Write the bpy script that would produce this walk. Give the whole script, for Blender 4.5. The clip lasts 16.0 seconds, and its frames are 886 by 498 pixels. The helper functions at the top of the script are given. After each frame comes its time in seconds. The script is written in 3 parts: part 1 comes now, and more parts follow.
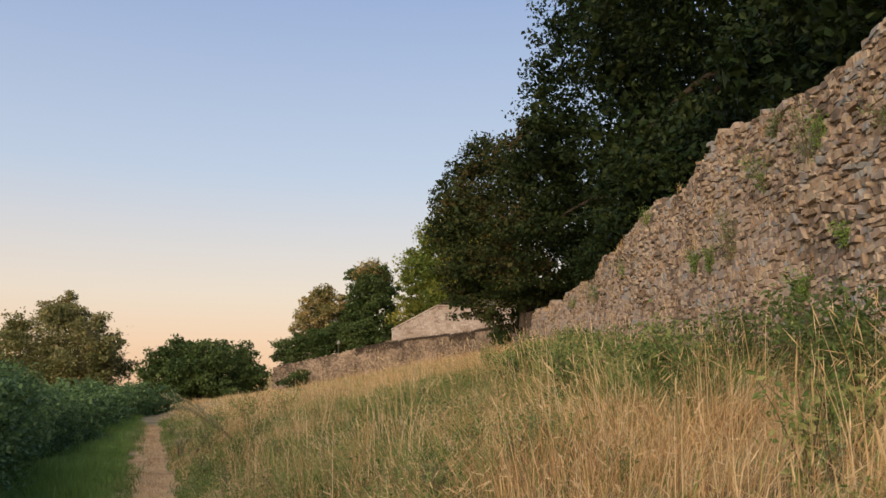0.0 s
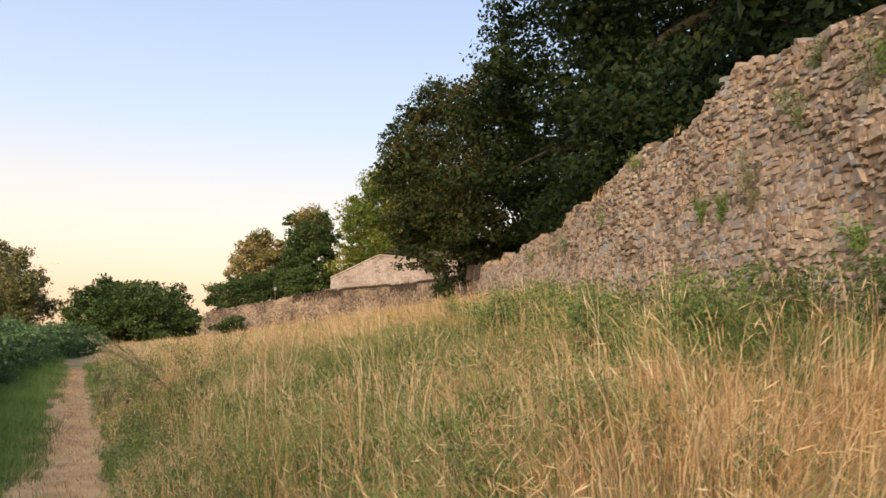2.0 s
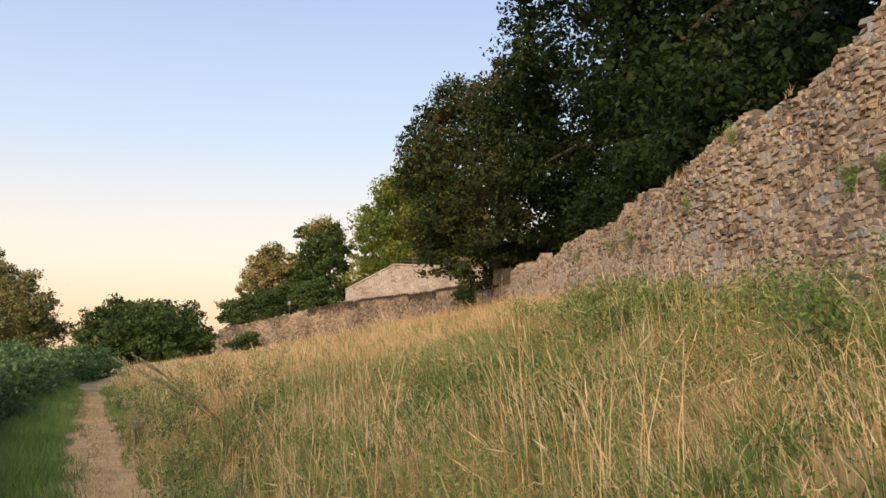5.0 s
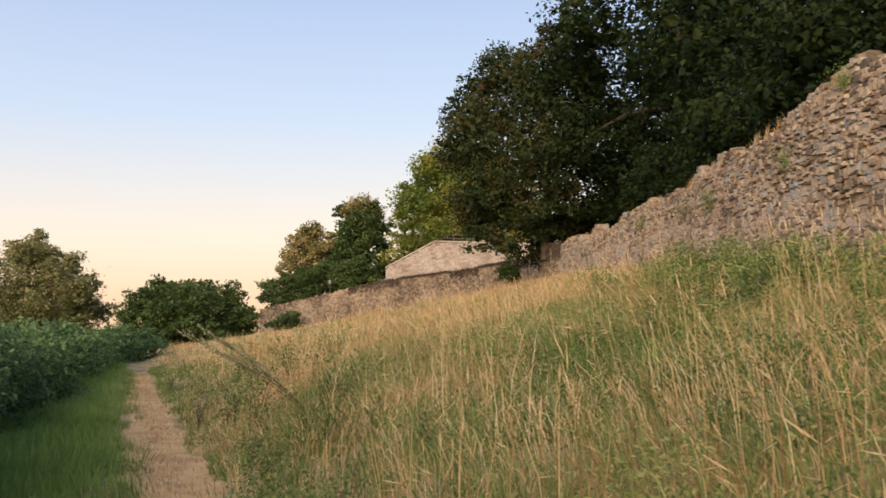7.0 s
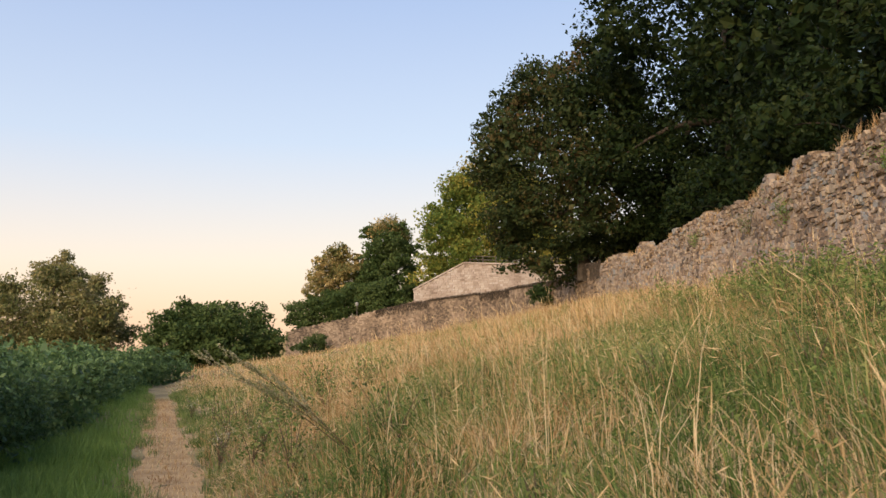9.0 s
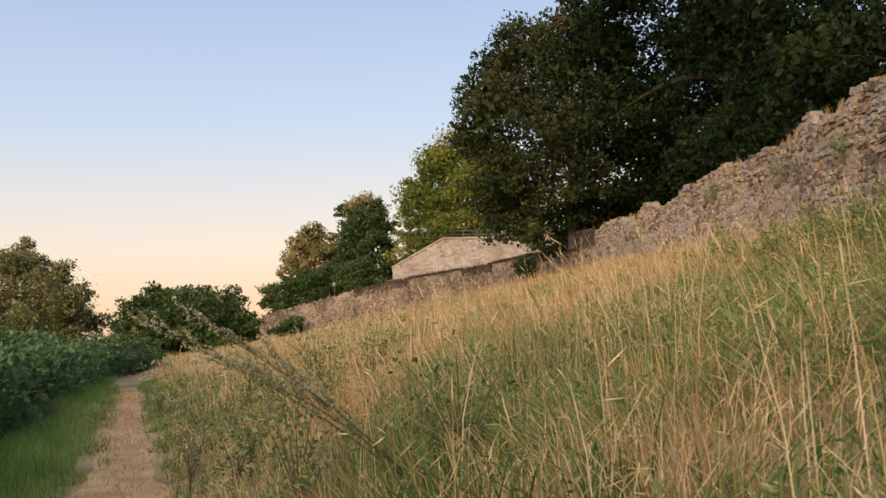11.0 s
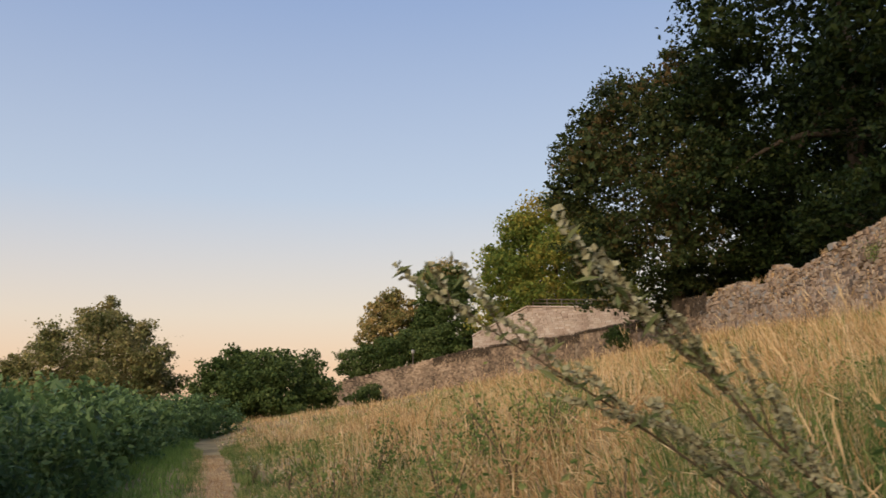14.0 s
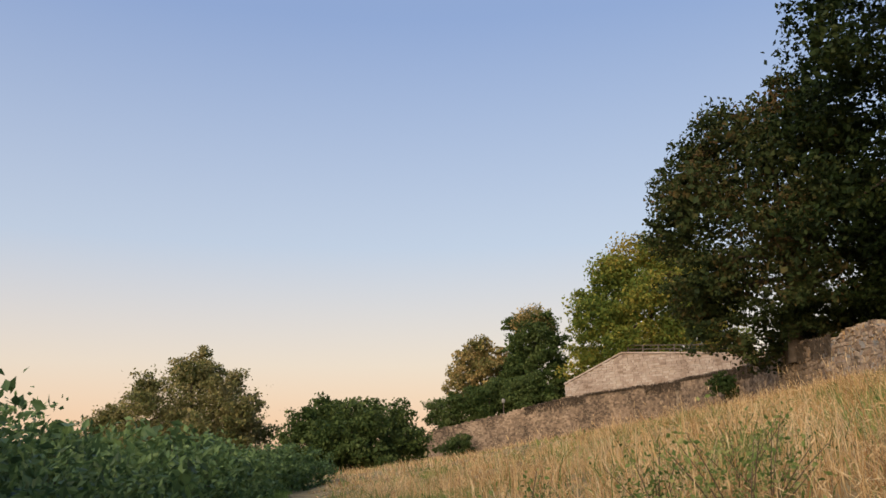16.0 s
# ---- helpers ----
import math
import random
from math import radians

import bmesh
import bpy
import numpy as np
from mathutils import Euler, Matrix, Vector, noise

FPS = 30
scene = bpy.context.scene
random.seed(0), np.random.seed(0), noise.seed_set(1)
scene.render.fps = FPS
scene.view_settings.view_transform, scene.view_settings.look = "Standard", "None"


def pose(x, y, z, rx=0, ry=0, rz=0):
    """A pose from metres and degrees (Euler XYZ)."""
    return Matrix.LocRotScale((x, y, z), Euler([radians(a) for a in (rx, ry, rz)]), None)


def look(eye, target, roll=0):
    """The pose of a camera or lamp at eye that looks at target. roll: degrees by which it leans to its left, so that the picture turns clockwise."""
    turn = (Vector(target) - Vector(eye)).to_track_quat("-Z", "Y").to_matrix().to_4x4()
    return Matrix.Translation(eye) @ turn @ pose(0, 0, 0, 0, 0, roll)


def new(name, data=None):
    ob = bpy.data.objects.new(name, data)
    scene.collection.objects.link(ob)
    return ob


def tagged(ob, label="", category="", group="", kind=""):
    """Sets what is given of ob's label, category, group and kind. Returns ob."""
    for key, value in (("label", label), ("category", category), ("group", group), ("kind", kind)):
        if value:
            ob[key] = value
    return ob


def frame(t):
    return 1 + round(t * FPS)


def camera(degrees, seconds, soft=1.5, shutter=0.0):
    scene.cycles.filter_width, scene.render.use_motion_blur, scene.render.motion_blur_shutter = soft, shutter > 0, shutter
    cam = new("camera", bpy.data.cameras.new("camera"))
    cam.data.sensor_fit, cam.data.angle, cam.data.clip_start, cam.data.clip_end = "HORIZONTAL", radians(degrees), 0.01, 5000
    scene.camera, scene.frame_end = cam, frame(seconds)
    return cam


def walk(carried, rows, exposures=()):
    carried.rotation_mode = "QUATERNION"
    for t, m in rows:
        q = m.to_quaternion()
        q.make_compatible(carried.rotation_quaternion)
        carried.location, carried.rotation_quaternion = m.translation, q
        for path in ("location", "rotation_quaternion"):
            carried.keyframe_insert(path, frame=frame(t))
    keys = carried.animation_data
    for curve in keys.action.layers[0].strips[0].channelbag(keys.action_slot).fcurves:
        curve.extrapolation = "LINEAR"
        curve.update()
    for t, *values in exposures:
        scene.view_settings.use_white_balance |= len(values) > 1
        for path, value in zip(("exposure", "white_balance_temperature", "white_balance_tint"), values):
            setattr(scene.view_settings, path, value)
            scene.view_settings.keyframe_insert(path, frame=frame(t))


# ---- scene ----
cam = camera(56.6, 16.0, soft=1.5, shutter=0.2)
PATH = [
    (0, (0.094, 0.66, 1.59), (0.094, 2.632, 1.924), -0.2),
    (0.5, (-0.094, 1.249, 1.568), (-0.034, 3.224, 1.88), 0.7),
    (1, (-0.328, 1.783, 1.583), (-0.221, 3.754, 1.907), 0.8),
    (1.5, (-0.437, 2.291, 1.544), (-0.232, 4.263, 1.808), 2.2),
    (2, (-0.59, 2.702, 1.595), (-0.436, 4.684, 1.817), 1.7),
    (2.5, (-0.811, 3.136, 1.583), (-0.744, 5.128, 1.743), -0.7),
    (3, (-0.959, 3.724, 1.59), (-0.902, 5.713, 1.792), 0.1),
    (3.5, (-1.097, 4.199, 1.622), (-1.022, 6.184, 1.856), -0.4),
    (3.7, (-1.177, 4.336, 1.627), (-1.114, 6.319, 1.881), -0.6),
    (6, (-2.053, 6.071, 1.53), (-1.851, 8.048, 1.756), -0.6),
    (6.5, (-2.218, 6.413, 1.521), (-2.031, 8.392, 1.733), -1.3),
    (7, (-2.403, 6.774, 1.483), (-2.347, 8.764, 1.677), -1.0),
    (7.5, (-2.556, 7.134, 1.48), (-2.598, 9.125, 1.66), -1.4),
    (8, (-2.722, 7.595, 1.466), (-2.745, 9.585, 1.667), -1.1),
    (8.5, (-2.767, 8.069, 1.486), (-2.778, 10.054, 1.738), -0.6),
    (11, (-3.564, 11.536, 1.359), (-3.503, 13.525, 1.559), -2.8),
    (11.5, (-3.681, 12.075, 1.35), (-3.665, 14.069, 1.507), -3.0),
    (12, (-3.921, 12.599, 1.319), (-3.884, 14.596, 1.43), -3.0),
    (12.5, (-4.191, 13.152, 1.299), (-4.122, 15.143, 1.48), -1.0),
    (13, (-4.361, 13.505, 1.282), (-4.338, 15.495, 1.485), -2.1),
    (13.5, (-4.543, 13.816, 1.304), (-4.547, 15.79, 1.621), -1.5),
    (14, (-4.801, 14.082, 1.274), (-4.907, 16.044, 1.651), -1.0),
    (14.5, (-4.983, 14.335, 1.265), (-5.205, 16.285, 1.648), -0.6),
    (15, (-5.208, 14.689, 1.274), (-5.422, 16.641, 1.655), -0.7),
    (15.5, (-5.451, 15.205, 1.261), (-5.79, 17.129, 1.687), -0.4),
    (16, (-5.576, 15.668, 1.276), (-5.876, 17.582, 1.772), -0.8),
]
walk(cam, [(t, look(eye, target, roll)) for t, eye, target, roll in PATH],
     [(t, 1.7 + e, 6500, 10) for t, e in ((0, -.05), (.5, .25), (1.5, .4), (3.5, .35), (7.5, .27), (11, .15), (11.5, .03), (12, .15), (12.5, .23), (13, .25), (13.5, 0), (14.5, -.12), (15.5, .08), (16, -.05))])

# ---- world and sun ----
SUN_AZ, SUN_EL = radians(-160), radians(25)
world = bpy.data.worlds.new("dusk_sky")
scene.world = world
world.use_nodes = True
wn = world.node_tree.nodes
sky = wn.new("ShaderNodeTexSky")
sky.sky_type, sky.sun_disc = "NISHITA", False
sky.sun_elevation, sky.sun_rotation = radians(4.0), SUN_AZ
sky.altitude, sky.air_density, sky.dust_density, sky.ozone_density = 100, 1.0, 3.0, 1.5
wn["Background"].inputs["Strength"].default_value = 0.15
# afterglow: the clear dusk sky is warm at the horizon and pale blue overhead, all the way round
glow = wn.new("ShaderNodeTexGradient")
glow.texture_mapping.mapping_x, glow.texture_mapping.mapping_z = "Z", "X"
tones = wn.new("ShaderNodeValToRGB")
te = tones.color_ramp.elements
for _ in range(4):
    te.new(0.5)
for e, (h, c) in zip(te, ((0, (.98, .60, .36)), (.05, (.95, .66, .46)), (.11, (.85, .70, .58)), (.25, (.53, .595, .725)), (.5, (.275, .375, .635)), (1, (.15, .24, .46)))):
    e.position, e.color = h, (*c, 1)
blend, gain = wn.new("ShaderNodeMix"), wn.new("ShaderNodeVectorMath")
blend.data_type, gain.operation = "RGBA", "SCALE"
gain.inputs["Scale"].default_value = 2.2
blend.inputs[0].default_value = 0.85
wl = world.node_tree.links
wl.new(glow.outputs["Fac"], tones.inputs["Fac"])
wl.new(tones.outputs["Color"], gain.inputs[0])
wl.new(sky.outputs["Color"], blend.inputs[6])
wl.new(gain.outputs[0], blend.inputs[7])
wl.new(blend.outputs[2], wn["Background"].inputs["Color"])

sun = new("sun", bpy.data.lights.new("sun", "SUN"))
sun.data.energy, sun.data.angle, sun.data.color = 1.12, radians(50), (1.0, 0.78, 0.57)
sun_from = Vector((math.sin(SUN_AZ) * math.cos(SUN_EL), math.cos(SUN_AZ) * math.cos(SUN_EL), math.sin(SUN_EL)))
sun.matrix_world = look(sun_from * 200, (0, 0, 0))

# ---- materials ----
rng = np.random.default_rng(7)


def material(name, colours, scale=4.0, rough=0.85, island=0.0, per_object=0.0, fine=0.25, bump=0.0, bump_scale=40.0, through_light=0.0, gloss=0.3):
    """Surface colour from a ramp over noise at two sizes, shifted piece by piece."""
    m = bpy.data.materials.new(name)
    m.use_nodes = True
    n, l = m.node_tree.nodes, m.node_tree.links
    p = n["Principled BSDF"]
    p.inputs["Roughness"].default_value = rough
    p.inputs["Specular IOR Level"].default_value = gloss
    co = n.new("ShaderNodeTexCoord")
    big, small = n.new("ShaderNodeTexNoise"), n.new("ShaderNodeTexNoise")
    geo = n.new("ShaderNodeNewGeometry")
    big.inputs["Scale"].default_value, small.inputs["Scale"].default_value = scale, scale * 9
    big.inputs["Detail"].default_value = small.inputs["Detail"].default_value = 4
    for tex in (big, small):
        l.new(geo.outputs["Position"], tex.inputs["Vector"])
    value = n.new("ShaderNodeMath")
    value.operation = "MULTIPLY_ADD"
    l.new(small.outputs["Fac"], value.inputs[0])
    value.inputs[1].default_value = fine
    l.new(big.outputs["Fac"], value.inputs[2])
    out = value
    for amount, source in ((island, geo.outputs["Random Per Island"]), (per_object, None)):
        if amount:
            if source is None:
                source = n.new("ShaderNodeObjectInfo").outputs["Random"]
            add = n.new("ShaderNodeMath")
            add.operation = "MULTIPLY_ADD"
            l.new(source, add.inputs[0])
            add.inputs[1].default_value = amount
            l.new(out.outputs[0], add.inputs[2])
            out = add
    rest = n.new("ShaderNodeMath")
    rest.operation = "ADD"
    rest.inputs[1].default_value = -(fine + island + per_object) / 2
    l.new(out.outputs[0], rest.inputs[0])
    ramp = n.new("ShaderNodeValToRGB")
    el = ramp.color_ramp.elements
    while len(el) < len(colours):
        el.new(0.5)
    for i, c in enumerate(colours):
        el[i].position = 0.22 + 0.56 * i / (len(colours) - 1)
        el[i].color = (*c, 1)
    l.new(rest.outputs[0], ramp.inputs["Fac"])
    l.new(ramp.outputs["Color"], p.inputs["Base Color"])
    if bump:
        tex, b = n.new("ShaderNodeTexNoise"), n.new("ShaderNodeBump")
        tex.inputs["Scale"].default_value, tex.inputs["Detail"].default_value = bump_scale, 5
        l.new(geo.outputs["Position"], tex.inputs["Vector"])
        b.inputs["Strength"].default_value, b.inputs["Distance"].default_value = bump, 0.02
        l.new(tex.outputs["Fac"], b.inputs["Height"])
        l.new(b.outputs["Normal"], p.inputs["Normal"])
    if through_light:
        t, mix = n.new("ShaderNodeBsdfTranslucent"), n.new("ShaderNodeMixShader")
        l.new(ramp.outputs["Color"], t.inputs["Color"])
        mix.inputs["Fac"].default_value = through_light
        l.new(p.outputs[0], mix.inputs[1])
        l.new(t.outputs[0], mix.inputs[2])
        l.new(mix.outputs[0], n["Material Output"].inputs["Surface"])
    return m


M_soil = material("meadow_soil", [(0.1235, 0.0998, 0.0405), (0.228, 0.1733, 0.0765), (0.38, 0.294, 0.135), (0.1805, 0.1785, 0.063)], 0.9, bump=.6, bump_scale=30)
M_path = material("trodden_earth", [(0.2728, 0.1712, 0.0763), (0.4931, 0.3216, 0.1481), (0.6505, 0.4565, 0.2289)], 2.6, bump=.8, bump_scale=25)
M_straw = material("dry_straw", [(0.318, 0.1749, 0.0742), (0.5512, 0.3551, 0.1537), (0.742, 0.53, 0.265), (0.8268, 0.6678, 0.4134)], 0.5, island=.6, through_light=.42, rough=.7)
M_head = material("seed_heads", [(0.50, 0.35, 0.17), (0.70, 0.53, 0.29), (0.82, 0.67, 0.42)], 0.7, island=.5, through_light=.2, rough=.8)
M_green = material("meadow_green", [(0.0688, 0.1187, 0.0325), (0.1313, 0.2063, 0.0525), (0.225, 0.3, 0.0875), (0.425, 0.425, 0.1625)], 0.6, island=.5, through_light=.45, rough=.7)
M_verge = material("verge_green", [(0.1148, 0.1958, 0.0473), (0.189, 0.3038, 0.0702), (0.297, 0.4185, 0.108)], 0.8, island=.45, through_light=.45, rough=.7)
M_hedge = material("hedge_leaf", [(0.0529, 0.1005, 0.0419), (0.1058, 0.1877, 0.0676), (0.1966, 0.295, 0.1047)], 0.5, island=.5, through_light=.35, rough=.5, gloss=.3)
# near-black leaf tones: the crowns' inner shade is put into the colour
M_dark_shaded = material("dark_shaded_leaf", [(0.0048, 0.0113, 0.004), (0.0105, 0.0217, 0.0065), (0.0209, 0.0371, 0.0105), (0.0403, 0.0532, 0.0161)], 0.3, island=.4, through_light=.14, rough=.55, gloss=.1)
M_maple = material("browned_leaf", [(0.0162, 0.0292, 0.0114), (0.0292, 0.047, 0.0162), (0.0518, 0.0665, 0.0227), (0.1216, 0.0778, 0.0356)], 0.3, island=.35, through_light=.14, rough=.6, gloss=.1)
M_lime = material("yellow_green_leaf", [(0.066, 0.1093, 0.0238), (0.1321, 0.1858, 0.0386), (0.2521, 0.2569, 0.0534), (0.4082, 0.306, 0.0669)], 0.14, island=.35, through_light=.3, rough=.55, gloss=.1)
M_bronze = material("bronze_leaf", [(0.084, 0.105, 0.0325), (0.182, 0.18, 0.065), (0.364, 0.285, 0.117), (0.532, 0.39, 0.169)], 0.2, island=.4, through_light=.25, rough=.6, gloss=.1)
M_olive = material("olive_leaf", [(0.081, 0.1009, 0.0348), (0.1458, 0.1601, 0.0592), (0.243, 0.2262, 0.0958), (0.3402, 0.287, 0.1392)], 0.3, island=.4, through_light=.22, rough=.6, gloss=.1)
M_round = material("thick_leaf", [(0.0356, 0.065, 0.0182), (0.0679, 0.1057, 0.0329), (0.121, 0.162, 0.0549)], 0.3, island=.45, through_light=.22, rough=.55, gloss=.1)
M_gold = material("yellowing_leaf", [(.14, .13, .025), (.25, .205, .035), (.36, .28, .05)], 0.3, island=.4, through_light=.3, rough=.55, gloss=.1)
M_bark = material("bark", [(.03, .024, .018), (.07, .055, .04), (.11, .09, .07)], 3.0, bump=1, bump_scale=18)
M_stone = material("limestone_rubble", [(0.1261, 0.102, 0.08), (0.2328, 0.1683, 0.115), (0.3201, 0.2397, 0.165), (0.4268, 0.3519, 0.255), (0.3298, 0.2499, 0.19), (0.2716, 0.2703, 0.25)], 1.3, island=.5, rough=.92, bump=.8, bump_scale=22, fine=.35)
M_piece = material("limestone_piece", [(0.1261, 0.102, 0.08), (0.2328, 0.1683, 0.115), (0.3201, 0.2397, 0.165), (0.4268, 0.3519, 0.255), (0.3298, 0.2499, 0.19), (0.2716, 0.2703, 0.25)], 1.3, per_object=.5, rough=.92, bump=.8, bump_scale=22, fine=.35)
M_old = material("old_weathered_stone", [(.08, .062, .045), (.16, .12, .085), (.26, .195, .135), (.38, .295, .21)], .35, island=.4, rough=.95, bump=.6, bump_scale=14, fine=.4)
M_mortar = material("lime_mortar", [(0.1564, 0.12, 0.0833), (0.2576, 0.205, 0.1421), (0.3496, 0.295, 0.2107)], 1.5, rough=.95, bump=1, bump_scale=14)
M_ashlar = material("pale_ashlar", [(0.24, 0.184, 0.143), (0.352, 0.288, 0.238), (0.416, 0.352, 0.295), (0.48, 0.424, 0.369)], .6, island=.4, rough=.9, bump=.4, bump_scale=12)
M_joint = material("ashlar_joint", [(.27, .21, .16), (.40, .33, .26)], 1.0, rough=.95)
M_wood = material("weathered_wood", [(.07, .06, .05), (.14, .12, .10)], 3.0, bump=.5)
M_stem = material("weed_stem", [(.10, .075, .05), (.16, .12, .07)], 5.0)
M_weed = material("weed_leaf", [(0.096, 0.138, 0.044), (0.168, 0.21, 0.0825), (0.264, 0.288, 0.132)], 1.0, island=.5, through_light=.3)
M_bud = material("weed_flower", [(0.2851, 0.2734, 0.1539), (0.396, 0.3793, 0.2268), (0.4752, 0.4675, 0.3078)], 2.0, island=.5, through_light=.2)
M_yellow = material("yellow_flower", [(.35, .30, .05), (.50, .42, .07)], 3.0, island=.5, through_light=.2)
M_white = material("white_flower", [(.55, .53, .45), (.75, .73, .66)], 3.0, island=.4)
M_lamp = material("lamp_glass", [(0.245, 0.245, 0.231), (0.2975, 0.2975, 0.28)], 3.0, rough=.3)


# ---- mesh tools ----
def raw_mesh(name, verts, faces, mat, smooth=False):
    """A mesh out of arrays: faces is (n, 3) or (n, 4)."""
    verts, faces = np.asarray(verts, np.float32), np.asarray(faces, np.int32)
    me = bpy.data.meshes.new(name)
    k = faces.shape[1]
    me.vertices.add(len(verts))
    me.vertices.foreach_set("co", verts.ravel())
    me.loops.add(faces.size)
    me.loops.foreach_set("vertex_index", faces.ravel())
    me.polygons.add(len(faces))
    me.polygons.foreach_set("loop_start", np.arange(0, faces.size, k, dtype=np.int32))
    me.polygons.foreach_set("use_smooth", np.full(len(faces), smooth))
    me.update(calc_edges=True)
    me.materials.append(mat)
    return me


def piece(name, verts, faces, mat, parent=None, label="", smooth=False):
    ob = new(name, raw_mesh(name, verts, faces, mat, smooth))
    ob.parent = parent
    if label:
        ob["label"] = label
    return ob


def merged(chunks):
    vs, fs, n = [], [], 0
    for v, f in chunks:
        vs.append(v)
        fs.append(np.asarray(f) + n)
        n += len(v)
    return np.concatenate(vs), np.concatenate(fs)


def tube(points, radii, sides=7):
    """A tapered round limb along points."""
    pts = np.asarray(points, float)
    ways = np.gradient(pts, axis=0)
    vs = []
    for p, w, r in zip(pts, ways, radii):
        w = w / (np.linalg.norm(w) + 1e-9)
        a = np.cross(w, (0.3, 0.9, 0.2))
        a /= np.linalg.norm(a) + 1e-9
        b = np.cross(w, a)
        ang = np.arange(sides) * 2 * math.pi / sides
        vs.append(p + r * (np.outer(np.cos(ang), a) + np.outer(np.sin(ang), b)))
    fs = []
    for i in range(len(pts) - 1):
        for j in range(sides):
            k = (j + 1) % sides
            fs.append((i * sides + j, i * sides + k, (i + 1) * sides + k, (i + 1) * sides + j))
    return np.concatenate(vs), np.array(fs)


NOISE = {}


def value_noise(x, y, size, seed):
    """Smooth noise from 0 to 1 over the plan, with cells of that size."""
    if seed not in NOISE:
        NOISE[seed] = np.random.default_rng(seed).random((256, 256))
    table = NOISE[seed]
    gx, gy = np.asarray(x) / size + 1000, np.asarray(y) / size + 1000
    ix, iy = np.floor(gx).astype(int), np.floor(gy).astype(int)
    fx, fy = gx - ix, gy - iy
    fx, fy = fx * fx * (3 - 2 * fx), fy * fy * (3 - 2 * fy)
    g = lambda a, b: table[a % 256, b % 256]
    return (g(ix, iy) * (1 - fx) + g(ix + 1, iy) * fx) * (1 - fy) + (g(ix, iy + 1) * (1 - fx) + g(ix + 1, iy + 1) * fx) * fy


# ---- the plan: s runs along the path, u to the right of it ----
def xy(s, u):
    s, u = np.asarray(s, float), np.asarray(u, float) + 0.35
    return -0.33 * s + 0.944 * u, 0.944 * s + 0.33 * u


def su(x, y):
    return -0.33 * x + 0.944 * y, 0.944 * x + 0.33 * y - 0.35


WALL_S = [-60, -15, 0, 6, 12.4, 16, 19.6, 24.6, 30, 40.6, 54.6, 75, 85.7, 99.4, 107.6, 116.2, 130, 400]
WALL_U = [5, 5.5, 6.1, 7.0, 9.0, 10.2, 11.4, 13.4, 16.2, 19.8, 25.1, 33.3, 33.0, 27.0, 21.8, 15.5, 13, 13]
WALL_TOP = [5.8, 5.9, 6.1, 6.15, 6.3, 6.15, 5.72, 5.6, 6.0, 5.88, 6.7, 7.75, 7.75, 7.2, 6.0, 4.5, 3.5, 3.0]


def wall_u(s):
    return np.interp(s, WALL_S, WALL_U)


def wall_top(s):
    return np.interp(s, WALL_S, WALL_TOP)


def bank(s, u):
    """Height of the meadow beside the path, below the wall."""
    up = np.clip(u - 0.35, 0, None)
    z = np.interp(s, [18, 36], [.30, .19]) * np.minimum(up, 3) + 0.20 * np.clip(up - 3, 0, None)
    z = z * np.interp(s, [-100, 42, 60, 118, 300], [1, 1, .82, .22, .2])
    left = np.clip(-u - 2.5, 0, None)
    z = z - 0.12 * np.minimum(left, 8) - 0.02 * np.clip(left - 8, 0, 200)
    bumpy = (value_noise(s, u, 1.7, 3) - .5) * .16 + (value_noise(s, u, 5, 4) - .5) * .3
    return z + bumpy * np.clip((np.abs(u) - .3) / 1.5, 0, 1)


# ground, one sheet out to the horizon
def build_ground():
    ss = np.concatenate([[-3000, -900, -300, -120, -60, -30], np.arange(-15, 45, .5), np.arange(45, 130, 1.5), [140, 170, 230, 400, 900, 3000]])
    left = np.array([-3000, -900, -300, -120, -60, -30, -18, -12, -9, -7, -6, -5, -4.2, -3.5, -3, -2.5, -2, -1.6, -1.2, -.8, -.5, -.25, 0, .25, .5, .8, 1.1])
    part = np.linspace(0, 1, 34)[1:]
    back = np.array([1.2, 1.35, 2.2, 4, 9, 18, 40, 90, 300, 900, 3000])
    rows = []
    for s in ss:
        w = float(wall_u(s))
        u = np.concatenate([left, 1.1 + (w - 1.0) * part, w + back])
        z = bank(np.full_like(u, s), u)
        terrace = float(wall_top(s)) - .45
        z[-len(back)] = z[-len(back) - 1]
        z[-len(back) + 1:] = terrace + .05 * np.minimum(back[1:], 30) + (value_noise(np.full(len(back) - 1, s), back[1:], 6, 9) - .5) * .2
        x, y = xy(s, u)
        rows.append(np.stack([x, y, z], 1))
    k = len(rows[0])
    i, j = np.meshgrid(np.arange(len(ss) - 1), np.arange(k - 1), indexing="ij")
    a = (i * k + j).ravel()
    ob = piece("ground", np.concatenate(rows), np.stack([a, a + 1, a + k + 1, a + k], 1), M_soil, smooth=True)
    tagged(ob, "sloping meadow ground of dry brown soil and thatch", "ground", kind="structure")


